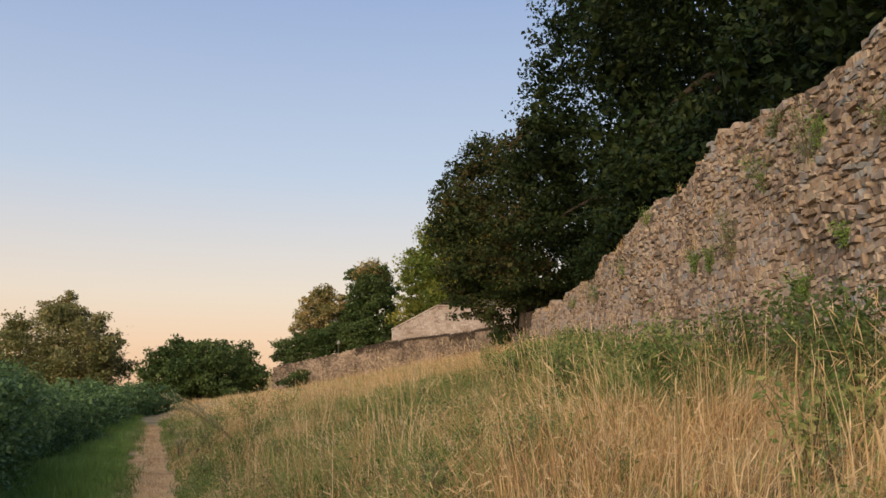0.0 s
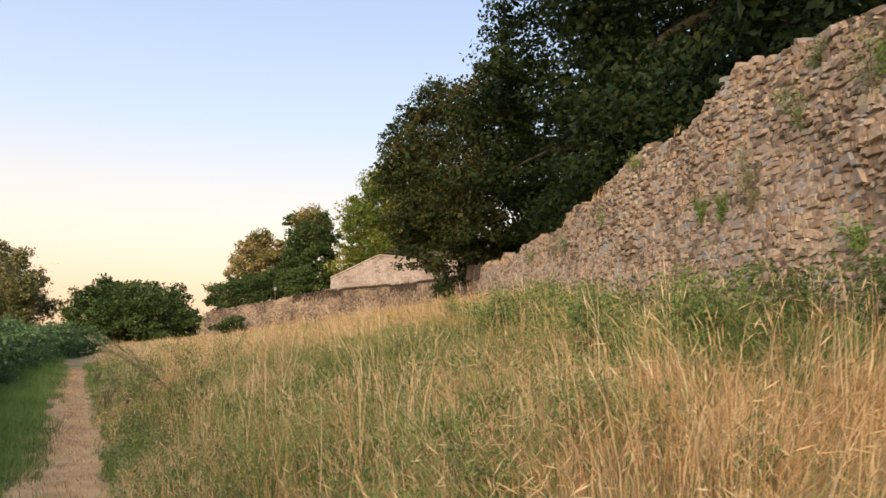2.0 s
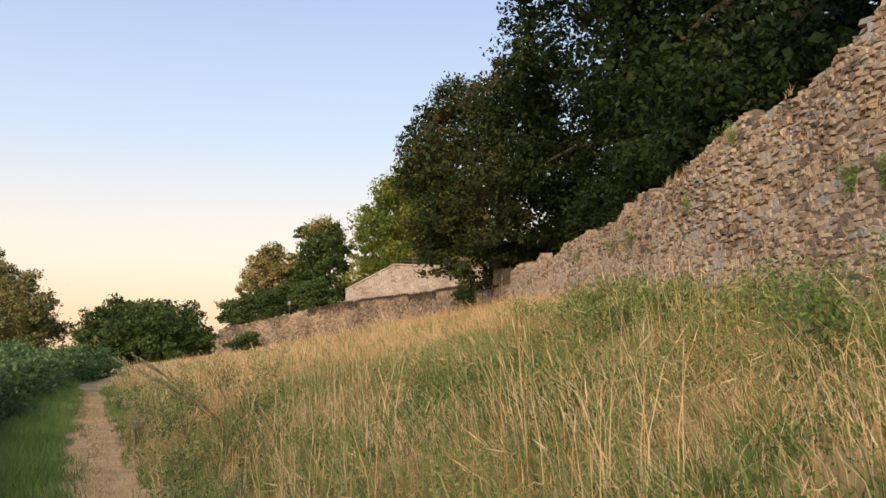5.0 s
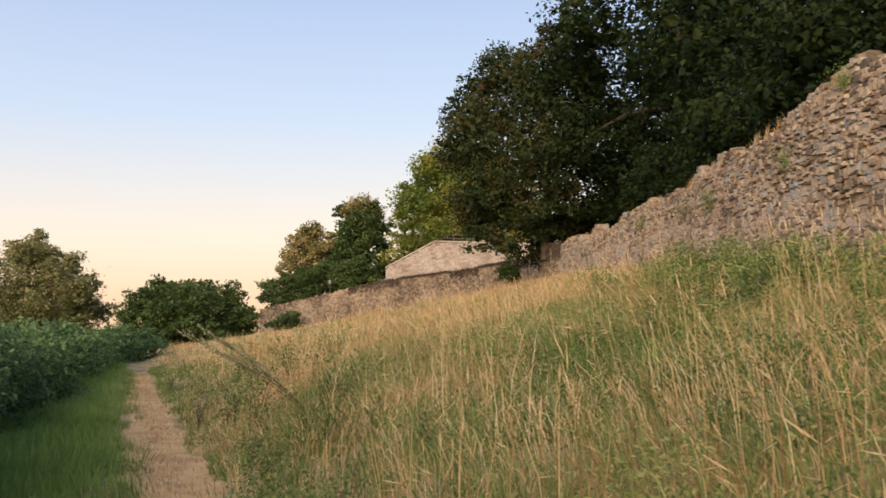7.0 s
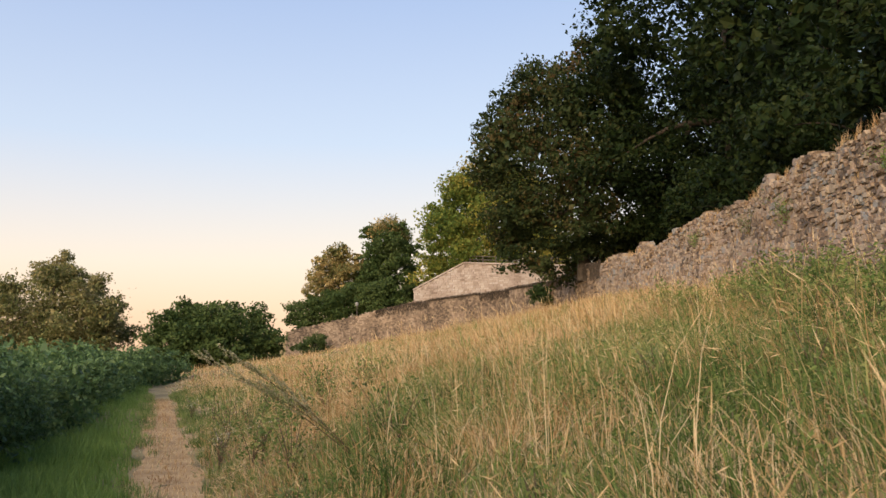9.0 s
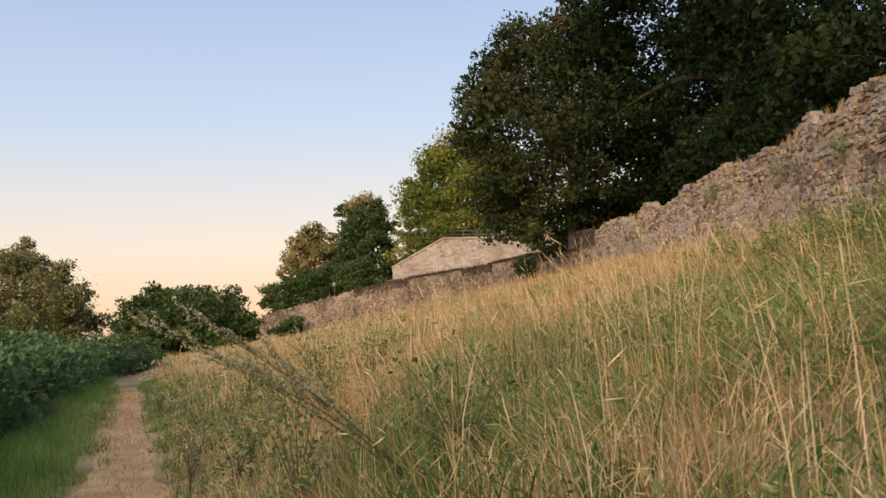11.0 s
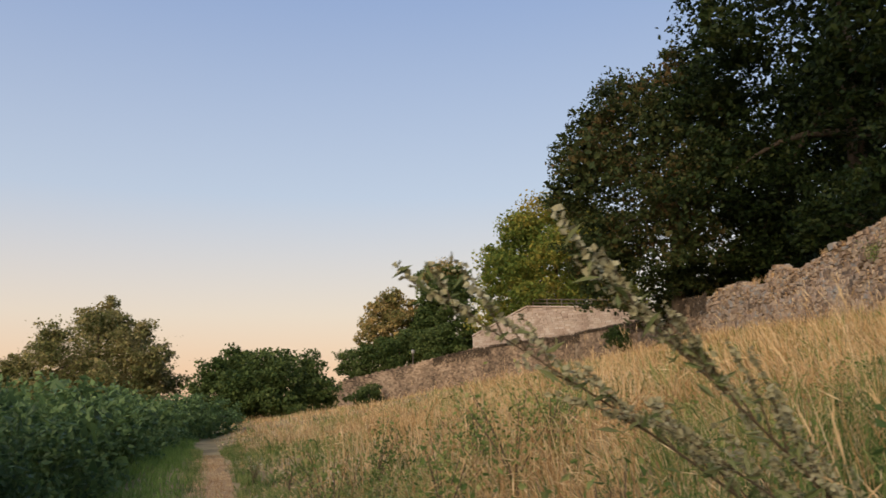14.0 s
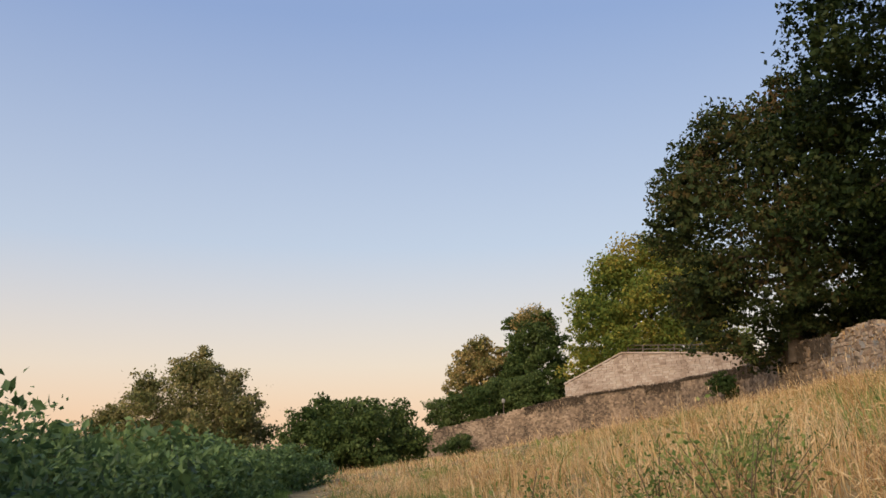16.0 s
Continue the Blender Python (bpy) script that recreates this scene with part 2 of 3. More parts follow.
def build_path():
    ss = np.arange(-14, 39, .25)
    rows = []
    for s in ss:
        half = .26 + .2 * value_noise(s, 0, 1.3, 21) + .06 * value_noise(s, 9, .5, 22)
        mid = .22 * (value_noise(s, 3, 3, 23) - .5)
        u = mid + half * np.array([-1.25, -1, -.5, 0, .5, 1, 1.25])
        z = bank(np.full(7, s), u) + np.array([-.02, .012, .012, .01, .012, .012, -.02]) + (value_noise(np.full(7, s), u, .22, 24) - .5) * .03
        x, y = xy(s, u)
        rows.append(np.stack([x, y, z], 1))
    i, j = np.meshgrid(np.arange(len(ss) - 1), np.arange(6), indexing="ij")
    a = (i * 7 + j).ravel()
    ob = piece("path", np.concatenate(rows), np.stack([a, a + 1, a + 8, a + 7], 1), M_path, smooth=True)
    tagged(ob, "narrow trodden footpath of pale dry earth through the meadow", "footpath", kind="structure")


build_ground()
build_path()


# ---- the old rampart ----
def stone_arrays(n, seed):
    """n unit stones: eight corners in a ring behind and a smaller, uneven ring in front, facing -y."""
    r = np.random.default_rng(seed)
    ring = np.array([(-.5, -.42), (.1, -.5), (.5, -.4), (.5, .35), (.0, .5), (-.5, .42)])
    back = np.zeros((n, 6, 3))
    back[:, :, 0], back[:, :, 2] = ring[:, 0], ring[:, 1]
    back[:, :, [0, 2]] += r.normal(0, .07, (n, 6, 2))
    back[:, :, 1] = .6
    mid = back.copy()
    mid[:, :, 1] = -.1 + r.normal(0, .08, (n, 6))
    front = mid.copy()
    front[:, :, [0, 2]] *= r.uniform(.74, .9, (n, 1, 1))
    front[:, :, 1] = -.45 + r.normal(0, .09, (n, 6))
    v = np.concatenate([back, mid, front], 1)
    f = []
    for base in (0, 6):
        for j in range(6):
            k = (j + 1) % 6
            f += [(base + j, base + k, base + 6 + k), (base + j, base + 6 + k, base + 6 + j)]
    f += [(12, 12 + k, 13 + k) for k in range(1, 5)]
    return v, np.array(f)


def wall_face(s, z):
    """The point of the battered face at s and height z."""
    base = bank(s, wall_u(s))
    lean = np.interp(s, [0, 30, 45, 60], [.20, .25, .12, .05])
    hollow = (value_noise(s, z * 1.5, 1.6, 31) - .5) * .28 * np.interp(s, [0, 40, 70], [1, 1, .15])
    u = wall_u(s) + lean * np.clip(z - base, 0, None) + hollow
    x, y = xy(s, u)
    return x, y


def ragged_top(s):
    return wall_top(s) + ((value_noise(s, 0, 1.5, 33) - .5) * .5 + (value_noise(s, 5, .5, 34) - .5) * .3) * np.interp(s, [0, 50, 75], [1, 1, .3])


def loose(s, z):
    """Where the facing has fallen and the rubble lies bare: the upper part, further down in places."""
    base = float(bank(s, wall_u(s)))
    return (z - base) / (float(wall_top(s)) - base) > .62 - .55 * (float(value_noise(s, z, 2.2, 37)) - .4)


def build_rampart():
    wall = new("wall_rampart")
    tagged(wall, "ruined rubble rampart of tan and grey limestone, ragged top", "stone wall", kind="structure")
    # mortar core
    ss = np.concatenate([np.arange(-14, 45, .4), np.arange(45, 116.3, 1.0), [116.2]])
    k = 13
    rows = []
    for s in ss:
        base, top = float(bank(s, wall_u(s))) - .5, float(ragged_top(s)) - .08
        zs = np.linspace(base, top, k - 2)
        x, y = wall_face(np.full(k - 2, s), zs)
        nx, ny = .944, .33
        x, y = x + nx * .012, y + ny * .012
        rows.append(np.stack([np.append(x, [x[-1] + .9 * nx, x[-1] + .95 * nx]), np.append(y, [y[-1] + .9 * ny, y[-1] + .95 * ny]), np.append(zs, [top - .1, base])], 1))
    i, j = np.meshgrid(np.arange(len(ss) - 1), np.arange(k - 1), indexing="ij")
    a = (i * k + j).ravel()
    v = np.concatenate(rows)
    f = np.stack([a, a + k, a + k + 1, a + 1], 1)
    piece("core", v, f, M_mortar, wall, "crumbling lime mortar")
    ends = [(rows[0][::-1]), rows[-1]]
    for e in ends:
        m = len(e)
        piece("end_face", e, np.array([[0, q, q + 1] for q in range(1, m - 1)]), M_mortar, wall)
    # stones, course by course
    r = np.random.default_rng(5)
    px, py, pz, sx, sz, sd, ang, ps = [], [], [], [], [], [], [], []
    for s0, s1, w0, w1, h0, h1 in ((-6, 5, .2, .5, .12, .24), (5, 24, .08, .25, .055, .135), (24, 45, .11, .32, .08, .16), (45, 78, .25, .6, .14, .26), (78, 116.2, .22, .48, .15, .2)):
        z = 0.4
        while z < 8.2:
            h = r.uniform(h0, h1)
            s = s0 + r.uniform(0, w0)
            while s < s1:
                w = w0 + (w1 - w0) * r.random() ** 1.7 * (1.3 if h > (h0 + h1) / 2 else 1)
                zz = z + (value_noise(s, 0, 5, 36) - .5) * .5 + .02 * r.normal()
                step = w
                if s > 75:
                    step = w * .75
                if bank(s, wall_u(s)) - .15 < zz < ragged_top(s) + .02 and r.random() > .03:
                    px.append(0), ps.append(s + w / 2), pz.append(zz), sx.append(w), sz.append(h * (r.uniform(1.5, 2.1) if r.random() < .07 else r.uniform(.8, 1.25))), sd.append(r.uniform(.06, .11) if s > 60 else r.uniform(.07, .19) if loose(s, zz) else r.uniform(.03, .085))
                s += step * .97
            z += h * .95
    # loose stones along the top
    for s in np.arange(-6, 60, .16):
        for _ in range(2):
            w = r.uniform(.1, .34)
            q = s + r.normal() * .1
            ps.append(q), pz.append(float(ragged_top(q)) - .04 + r.uniform(-.05, .09)), sx.append(w), sz.append(w * r.uniform(.4, .8)), sd.append(r.uniform(.15, .35)), px.append(r.uniform(0, .5))
    ps, pz, sx, sz, sd, px = (np.array(q) for q in (ps, pz, sx, sz, sd, px))
    n = len(ps)
    x, y = wall_face(ps, pz)
    x1, y1 = wall_face(ps + .1, pz)
    turn = np.arctan2(y1 - y, x1 - x) + r.normal(0, .12, n) + math.pi
    x, y = x + .944 * px, y + .33 * px
    tilt = r.normal(0, .16, n)
    near = np.flatnonzero((ps > 9) & (ps < 15.5) & (pz > 2.6) & (pz < 5.6) & (sx > .2))
    near = near[np.linspace(0, len(near) - 1, 300).astype(int)]
    isnear = np.zeros(n, bool)
    isnear[near] = True
    v, f = stone_arrays(n, 11)
    out = v * np.stack([sx * 1.0, sd, sz * 1.0], 1)[:, None, :]
    ct, st = np.cos(tilt)[:, None], np.sin(tilt)[:, None]
    a, b = out[:, :, 0] * ct - out[:, :, 2] * st, out[:, :, 0] * st + out[:, :, 2] * ct
    ca, sa = np.cos(turn)[:, None], np.sin(turn)[:, None]
    world_v = np.stack([a * ca - out[:, :, 1] * sa + x[:, None], a * sa + out[:, :, 1] * ca + y[:, None], b + pz[:, None]], 2)
    far = ps > 52
    for rest, mat, label in ((~isnear & ~far, M_stone, "rough limestone rubble"), (far, M_old, "weathered brown wall stones")):
        m = int(rest.sum())
        allf = (f[None] + (np.arange(m) * 18)[:, None, None]).reshape(-1, 3)
        tagged(piece("rubble", world_v[rest].reshape(-1, 3), allf, mat, wall, label), kind="stuff")
    shapes = []
    sv, sf = stone_arrays(9, 12)
    for q in sv:
        shapes.append(raw_mesh("stone", q, sf, M_piece))
    for q in near:
        ob = new("stone", shapes[q % 9])
        ob.parent = wall
        ob.matrix_basis = Matrix.LocRotScale((x[q], y[q], pz[q]), Euler((0, tilt[q], turn[q])), (sx[q], sd[q], sz[q]))


# ---- trees and bushes ----
def leaf_cards(centres, size, r, up=.35, narrow=.6):
    """Small folded leaves at the centres."""
    n = len(centres)
    nor = r.normal(size=(n, 3))
    nor[:, 2] += up
    nor /= np.linalg.norm(nor, axis=1)[:, None]
    a = np.cross(nor, r.normal(size=(n, 3)))
    a /= np.linalg.norm(a, axis=1)[:, None] + 1e-9
    b = np.cross(nor, a)
    size = size * r.uniform(.6, 1.35, n)
    L, W = (a * size[:, None]), (b * (size * narrow)[:, None])
    v = np.empty((n, 4, 3))
    v[:, 0] = centres - L * .5
    v[:, 1] = centres + W * .5 + nor * (size * .10)[:, None] - L * .05
    v[:, 2] = centres + L * .5
    v[:, 3] = centres - W * .5 + nor * (size * .10)[:, None] + L * .05
    f = np.array([(0, 1, 2), (0, 2, 3)])[None] + (np.arange(n) * 4)[:, None, None]
    return v.reshape(-1, 3), f.reshape(-1, 3)


def cluster_points(lobes, clusters, per, r, spread=.16, flat=.55, shell=.55):
    """Leaf places in twig clusters spread through the lobes, thickest near their skin."""
    lobes = np.asarray(lobes, float)
    weight = (lobes[:, 3] * lobes[:, 4]) ** 1.0
    pick = r.choice(len(lobes), clusters, p=weight / weight.sum())
    d = r.normal(size=(clusters, 3))
    d /= np.linalg.norm(d, axis=1)[:, None]
    rad = r.uniform(shell ** 2, 1.0, clusters) ** .5 * r.uniform(.9, 1.08, clusters)
    c = lobes[pick, :3] + d * rad[:, None] * np.stack([lobes[pick, 3], lobes[pick, 3], lobes[pick, 4]], 1)
    sp = spread * lobes[pick, 3] * r.uniform(.6, 1.5, clusters)
    idx = np.repeat(np.arange(clusters), r.poisson(per, clusters))
    off = np.clip(r.normal(size=(len(idx), 3)), -1.7, 1.7) * sp[idx][:, None]
    off[:, 2] *= flat
    return c[idx] + off


def build_tree(name, label, category, base, lobes, mat, clusters, per, leaf, trunk_r, seed, top=None, spread=.16, shell=.5, flat=.55, lean=0.0, group="", stems=1):
    """lobes: (dx, dy, dz, radius, half height) from the foot of the tree."""
    r = np.random.default_rng(seed)
    foot = Vector(base)
    tree = new(name)
    tree.location = foot
    tagged(tree, label, category, group)
    lobes = [tuple(q) for q in lobes]
    high = top or max(q[2] for q in lobes)
    mid = np.array([lean * high, 0, high])
    for k in range(stems):
        off = np.array([r.normal() * .2, r.normal() * .2, 0]) * (stems > 1)
        t = np.linspace(0, 1, 8)
        pts = np.outer(t, mid) + off + np.stack([np.sin(t * 5 + seed) * .12 * t, np.cos(t * 4 + seed) * .12 * t, 0 * t], 1) * min(2, high / 6)
        pts[0, 2] -= .4
        rad = trunk_r * (1 - .86 * t) * np.where(t == 0, 1.45, 1)
        v, f = tube(pts, rad, 9)
        piece("trunk", v, f, M_bark, tree, smooth=True)
    for q in lobes[:9]:
        k = r.uniform(.25, .6)
        start = mid * k
        goal = np.array(q[:3])
        t = np.linspace(0, 1, 6)
        pts = start + np.outer(t, goal - start) + np.outer(np.sin(t * math.pi), (0, 0, .12 * np.linalg.norm(goal - start)))
        v, f = tube(pts, trunk_r * .42 * (1 - .85 * t), 6)
        piece("limb", v, f, M_bark, tree, smooth=True)
    tight = max(len(lobes) * 5, int(clusters / 2.6))
    pts = cluster_points(lobes, tight, per * .78 * clusters / tight, r, spread * .92, flat, shell)
    inner = [(x, y, z, a * .62, b * .62) for x, y, z, a, b in lobes]
    deep = cluster_points(inner, max(40, clusters // 6), 10, r, .3, .8, .1)
    v, f = merged([leaf_cards(pts, leaf * 1.1, r), leaf_cards(deep, leaf * 1.7, r, narrow=.8)])
    crown = piece("crown", v, f, mat, tree)
    return tree


def dome(r, n, width, low, high, rad, squash=.8):
    """Lobes over a rounded crown of that width, from low to high."""
    out = [(0, 0, (low + high) / 2, width * .36, (high - low) * .42)]
    for k in range(n):
        a = k * 2.399 + r.uniform(-.3, .3)
        h = (k + .5) / n
        z = low + (high - low) * (.08 + .84 * h)
        w = width * .5 * math.sqrt(max(.05, 1 - (2 * h - .85) ** 2 / 1.6)) - rad * .6
        out.append((math.cos(a) * w, math.sin(a) * w, z, rad * r.uniform(.75, 1.2), rad * squash * r.uniform(.8, 1.1)))
    return out


def trees():
    r = np.random.default_rng(3)
    # the dark green trees carry their crown shade in the leaf colour
    build_tree("tree", "huge dark green broadleaf tree behind the rampart", "tree", (15.5, 37, 6.0), dome(r, 26, 19, .8, 26, 3.4), M_dark_shaded, 3200, 20, .27, .75, 41, spread=.17)
    build_tree("tree", "tall dark leafy tree with drooping boughs behind the rampart", "tree", (21.5, 24, 6.0), dome(r, 24, 19, 1.0, 27, 3.8), M_dark_shaded, 2600, 20, .25, .7, 42, spread=.17)
    build_tree("tree", "tall dark green tree with feathery upper boughs", "tree", (13.5, 54, 6.4), dome(r, 26, 17, .6, 25, 2.9), M_dark_shaded, 2800, 20, .27, .6, 43, spread=.17)
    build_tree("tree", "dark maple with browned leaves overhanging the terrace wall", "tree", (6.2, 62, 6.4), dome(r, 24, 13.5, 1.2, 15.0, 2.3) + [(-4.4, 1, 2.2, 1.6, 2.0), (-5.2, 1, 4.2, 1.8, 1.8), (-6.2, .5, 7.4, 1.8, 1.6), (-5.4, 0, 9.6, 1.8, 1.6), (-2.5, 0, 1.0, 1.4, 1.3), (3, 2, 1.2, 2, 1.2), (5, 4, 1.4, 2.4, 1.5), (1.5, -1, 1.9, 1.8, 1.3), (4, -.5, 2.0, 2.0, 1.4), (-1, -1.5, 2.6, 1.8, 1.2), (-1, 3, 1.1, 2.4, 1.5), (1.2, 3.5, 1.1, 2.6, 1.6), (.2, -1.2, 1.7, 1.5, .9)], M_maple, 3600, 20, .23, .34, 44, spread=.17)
    build_tree("tree", "dark green tree deeper in the wood, shade put into its leaf colour", "tree", (20.5, 68, 7.0), dome(r, 18, 16, .4, 19, 3.0), M_dark_shaded, 900, 20, .42, .5, 45, spread=.2)
    build_tree("tree", "dark green tree at the edge of the wood, shade put into its leaf colour", "tree", (30, 48, 7.0), dome(r, 18, 18, .4, 23, 3.3), M_dark_shaded, 900, 20, .46, .55, 46, spread=.2)
    lime = build_tree("tree", "yellow-green lime tree rising behind the terrace wall", "tree", (3.6, 113, 8.0), dome(r, 24, 19.5, -1, 17.4, 3.0), M_lime, 3600, 20, .34, .4, 47, spread=.17)
    v = cluster_points([(-1, -1, 16.6, 3.6, 1.8), (2.5, -1.5, 15.4, 3.2, 1.6), (-4, -1.5, 14.2, 2.4, 1.3)], 190, 18, r, .2)
    piece("tip_foliage", *leaf_cards(v, .36, r), M_gold, lime, "yellowing leaves at the top")
    domed = build_tree("tree", "dark domed tree with bronze leaf tips, far along the wall", "tree", (-10.6, 122, 6.0), dome(r, 20, 9.4, 1, 14.2, 1.9), M_round, 1200, 20, .33, .4, 48, spread=.18)
    v = cluster_points([(0, 0, 13.2, 2.2, 1.4), (-1.4, 0, 12.2, 1.6, 1.0), (1.6, 0, 12.0, 1.6, 1.0)], 170, 16, r, .2)
    piece("tip_foliage", *leaf_cards(v, .33, r), M_bronze, domed, "bronze-brown leaf tips")
    build_tree("tree", "bronze-topped tree beyond the clipped shrubs", "tree", (-17.6, 123, 5.6), dome(r, 16, 9.0, 1, 10.8, 1.9), M_bronze, 850, 18, .33, .35, 49, spread=.18)
    build_tree("tree", "rounded dense green tree at the end of the path", "tree", (-26.4, 92, -.8), dome(r, 26, 14, .2, 7.6, 1.8), M_round, 2400, 18, .27, .4, 50, spread=.19)
    build_tree("tree", "tall olive-brown willow-like tree with thin feathery top", "tree", (-42.3, 92, -1.2), dome(r, 24, 15.5, 1, 12.0, 1.7) + [(.5, 0, 12.6, 1.2, 1.2), (-1, 0, 11.6, 1.6, 1.2), (1.5, 0, 10.8, 1.8, 1.4), (4.5, 0, 3.2, 2.4, 2.2), (-4, 0, 3.4, 2.4, 2.2), (5.2, 0, 6.0, 2.0, 1.8), (1, -2, 4, 3, 2.5)], M_olive, 3600, 16, .25, .4, 51, spread=.2)
    build_tree("tree", "small pale green tree beside the taller olive tree", "tree", (-50.5, 92, -1.4), dome(r, 12, 8, 1, 8.6, 1.6), M_olive, 600, 16, .28, .3, 52, spread=.2)
    for k, (x, y, z, w, h) in enumerate(((-20.6, 118.5, 4.0, 7.0, 5.2), (-15.6, 114.5, 5.2, 7.6, 5.4), (-10.8, 111.5, 6.2, 6.0, 4.4))):
        build_tree("shrub", "dense clipped dark green shrub on the terrace above the wall", "shrub", (x, y, z), dome(r, 12, w, .2, h, 1.3), M_round, 600, 20, .26, .14, 60 + k, spread=.2, group="terrace shrubs")
    build_tree("shrub", "dark green bush growing at the foot of the far wall", "shrub", (-18.9, 108.4, .8), dome(r, 9, 4.6, .1, 3.0, .9), M_round, 260, 20, .22, .1, 70, spread=.22)
    # bushes added to fill the gloom under the trees, shade in their colour
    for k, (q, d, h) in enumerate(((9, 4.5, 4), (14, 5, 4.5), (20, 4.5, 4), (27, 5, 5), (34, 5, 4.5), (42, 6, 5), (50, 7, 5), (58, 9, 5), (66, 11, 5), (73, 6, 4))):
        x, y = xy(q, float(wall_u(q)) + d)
        build_tree("shrub", "undergrowth added as dark fill beneath the trees behind the rampart, shade put into its leaf colour", "shrub", (float(x), float(y), float(wall_top(q)) - .2), dome(r, 10, 7.5, .0, h, 1.5), M_dark_shaded, 700, 20, .19, .12, 80 + k, spread=.2, group="undergrowth behind the rampart")
    x, y = xy(76.5, 32.6)
    build_tree("shrub", "small dark bush rooted in the rampart face", "shrub", (float(x), float(y), 5.6), dome(r, 7, 2.4, .0, 2.0, .6), M_round, 150, 18, .18, .08, 71, spread=.22)


def hedge():
    r = np.random.default_rng(17)
    s = 3.0
    k = 0
    while s < 61:
        near = s < 26
        high = float(np.interp(s, [0, 14, 22, 28, 62], [2.35, 2.3, 1.85, 1.85, 1.7])) * r.uniform(.9, 1.08)
        w = 2.6 if near else 3.2
        x, y = xy(s, float(np.interp(s, [4, 26, 48, 56, 66], [-3.1, -3.1, -2.6, -1.0, 3.0])) + r.uniform(-.15, .15))
        z = float(bank(s, -3.3))
        n = 1200 if near else 460
        build_tree("hedge_bush", "leafy dark green hedge bush beside the path" if near else "low dark green hedge bush farther along the path", "hedge",
                   (float(x), float(y), z), dome(r, 12, w, .1, high, .62, .9) + [(.5, .3, .5, .75, .5), (-.1, -.5, .45, .75, .5)], M_hedge, n // 2, 17 if near else 15, 0.075 if near else .13, .05, 100 + k, spread=.24, flat=.8, group="hedge along the path", stems=3)
        s += 1.75 if near else 2.4
        k += 1


# ---- terrace wall behind the rampart, with its rail ----
def build_terrace():
    terrace = new("wall_terrace")
    tagged(terrace, "pale coursed stone terrace wall with a sloping left flank", "stone wall", kind="structure")
    A, B, C = np.array((-6.7, 109.5)), np.array((-.55, 104.6)), np.array((12.5, 95.0))
    r = np.random.default_rng(9)
    blocks = []
    for P, Q, z0, za, zb in ((A, B, 5.8, 9.2, 11.9), (B, C, 5.8, 11.9, 10.3)):
        way = (Q - P) / np.linalg.norm(Q - P)
        nor = np.array((way[1], -way[0]))
        length = np.linalg.norm(Q - P)
        core = []
        for d in (.05, .9):
            for p, zt in ((P, za), (Q, zb)):
                for z in (z0, zt - .04):
                    core.append((*(p - nor * d), z))
        piece("core", np.array(core), np.array([(0, 2, 3, 1), (4, 5, 7, 6), (1, 3, 7, 5), (0, 1, 5, 4), (2, 6, 7, 3)]), M_joint, terrace)
        z = z0
        while z < max(za, zb):
            h = r.uniform(.16, .34)
            a = -r.uniform(0, .4)
            while a < length:
                w = r.uniform(.35, .8)
                a0, a1 = max(a, 0), min(a + w - .014, length)
                lim = za + (zb - za) * ((a0 + a1) / 2) / length
                if a1 - a0 > .08 and z + h * .6 < lim:
                    d = r.uniform(0, .05)
                    zt = min(z + h - .014, lim)
                    e = [(*(P + way * q + nor * dd), zz) for dd, m in ((-.1, 0), (d, .012)) for q, zz in ((a0 + m, z + m), (a1 - m, z + m), (a1 - m, zt - m), (a0 + m, zt - m))]
                    blocks.append((np.array(e), np.array([(4, 5, 6, 7), (0, 1, 5, 4), (1, 2, 6, 5), (2, 3, 7, 6), (3, 0, 4, 7)])))
                a += w
            z += h
        cap = []
        for d in (-.12, .95):
            for p, zt in ((P, za), (Q, zb)):
                cap += [(*(p - nor * d), zt), (*(p - nor * d), zt + .16)]
        piece("coping", np.array(cap), np.array([(0, 2, 3, 1), (4, 5, 7, 6), (1, 3, 7, 5), (0, 4, 6, 2), (0, 1, 5, 4), (2, 6, 7, 3)]), M_ashlar, terrace)
    v, f = merged(blocks)
    tagged(piece("ashlar", v, f, M_ashlar, terrace, "pale weathered stone blocks"), kind="stuff")
    rail = new("fence")
    tagged(rail, "low weathered wooden rail fence above the terrace wall", "fence")
    for a in np.linspace(.5, 15, 9):
        p = B + (C - B) / np.linalg.norm(C - B) * a + np.array((.3, .45))
        zt = 11.9 - 1.6 * a / 16.2 + .1
        piece("post", *tube([(p[0], p[1], zt), (p[0], p[1], zt + .9)], (.07, .07), 6), M_wood, rail)
    for hh in (.4, .8):
        p, q = B + np.array((.3, .45)), C + np.array((.3, .45))
        piece("rail", *tube([(p[0], p[1], 12 + hh), (q[0], q[1], 10.4 + hh)], (.05, .05), 6), M_wood, rail)
    lamp = new("lamp_post")
    lamp.location = (-13.6, 108.9, 5.7)
    tagged(lamp, "small lamp post standing above the far wall", "street lamp")
    piece("post", *tube([(0, 0, 0), (0, 0, 1.6)], (.06, .05), 8), M_wood, lamp)
    v, f = tube([(0, 0, 1.6), (0, 0, 1.7), (0, 0, 2.0), (0, 0, 2.1)], (.08, .2, .22, .05), 8)
    piece("lantern", v, f, M_lamp, lamp, "pale glass lantern")


build_rampart()
build_terrace()
trees()
hedge()


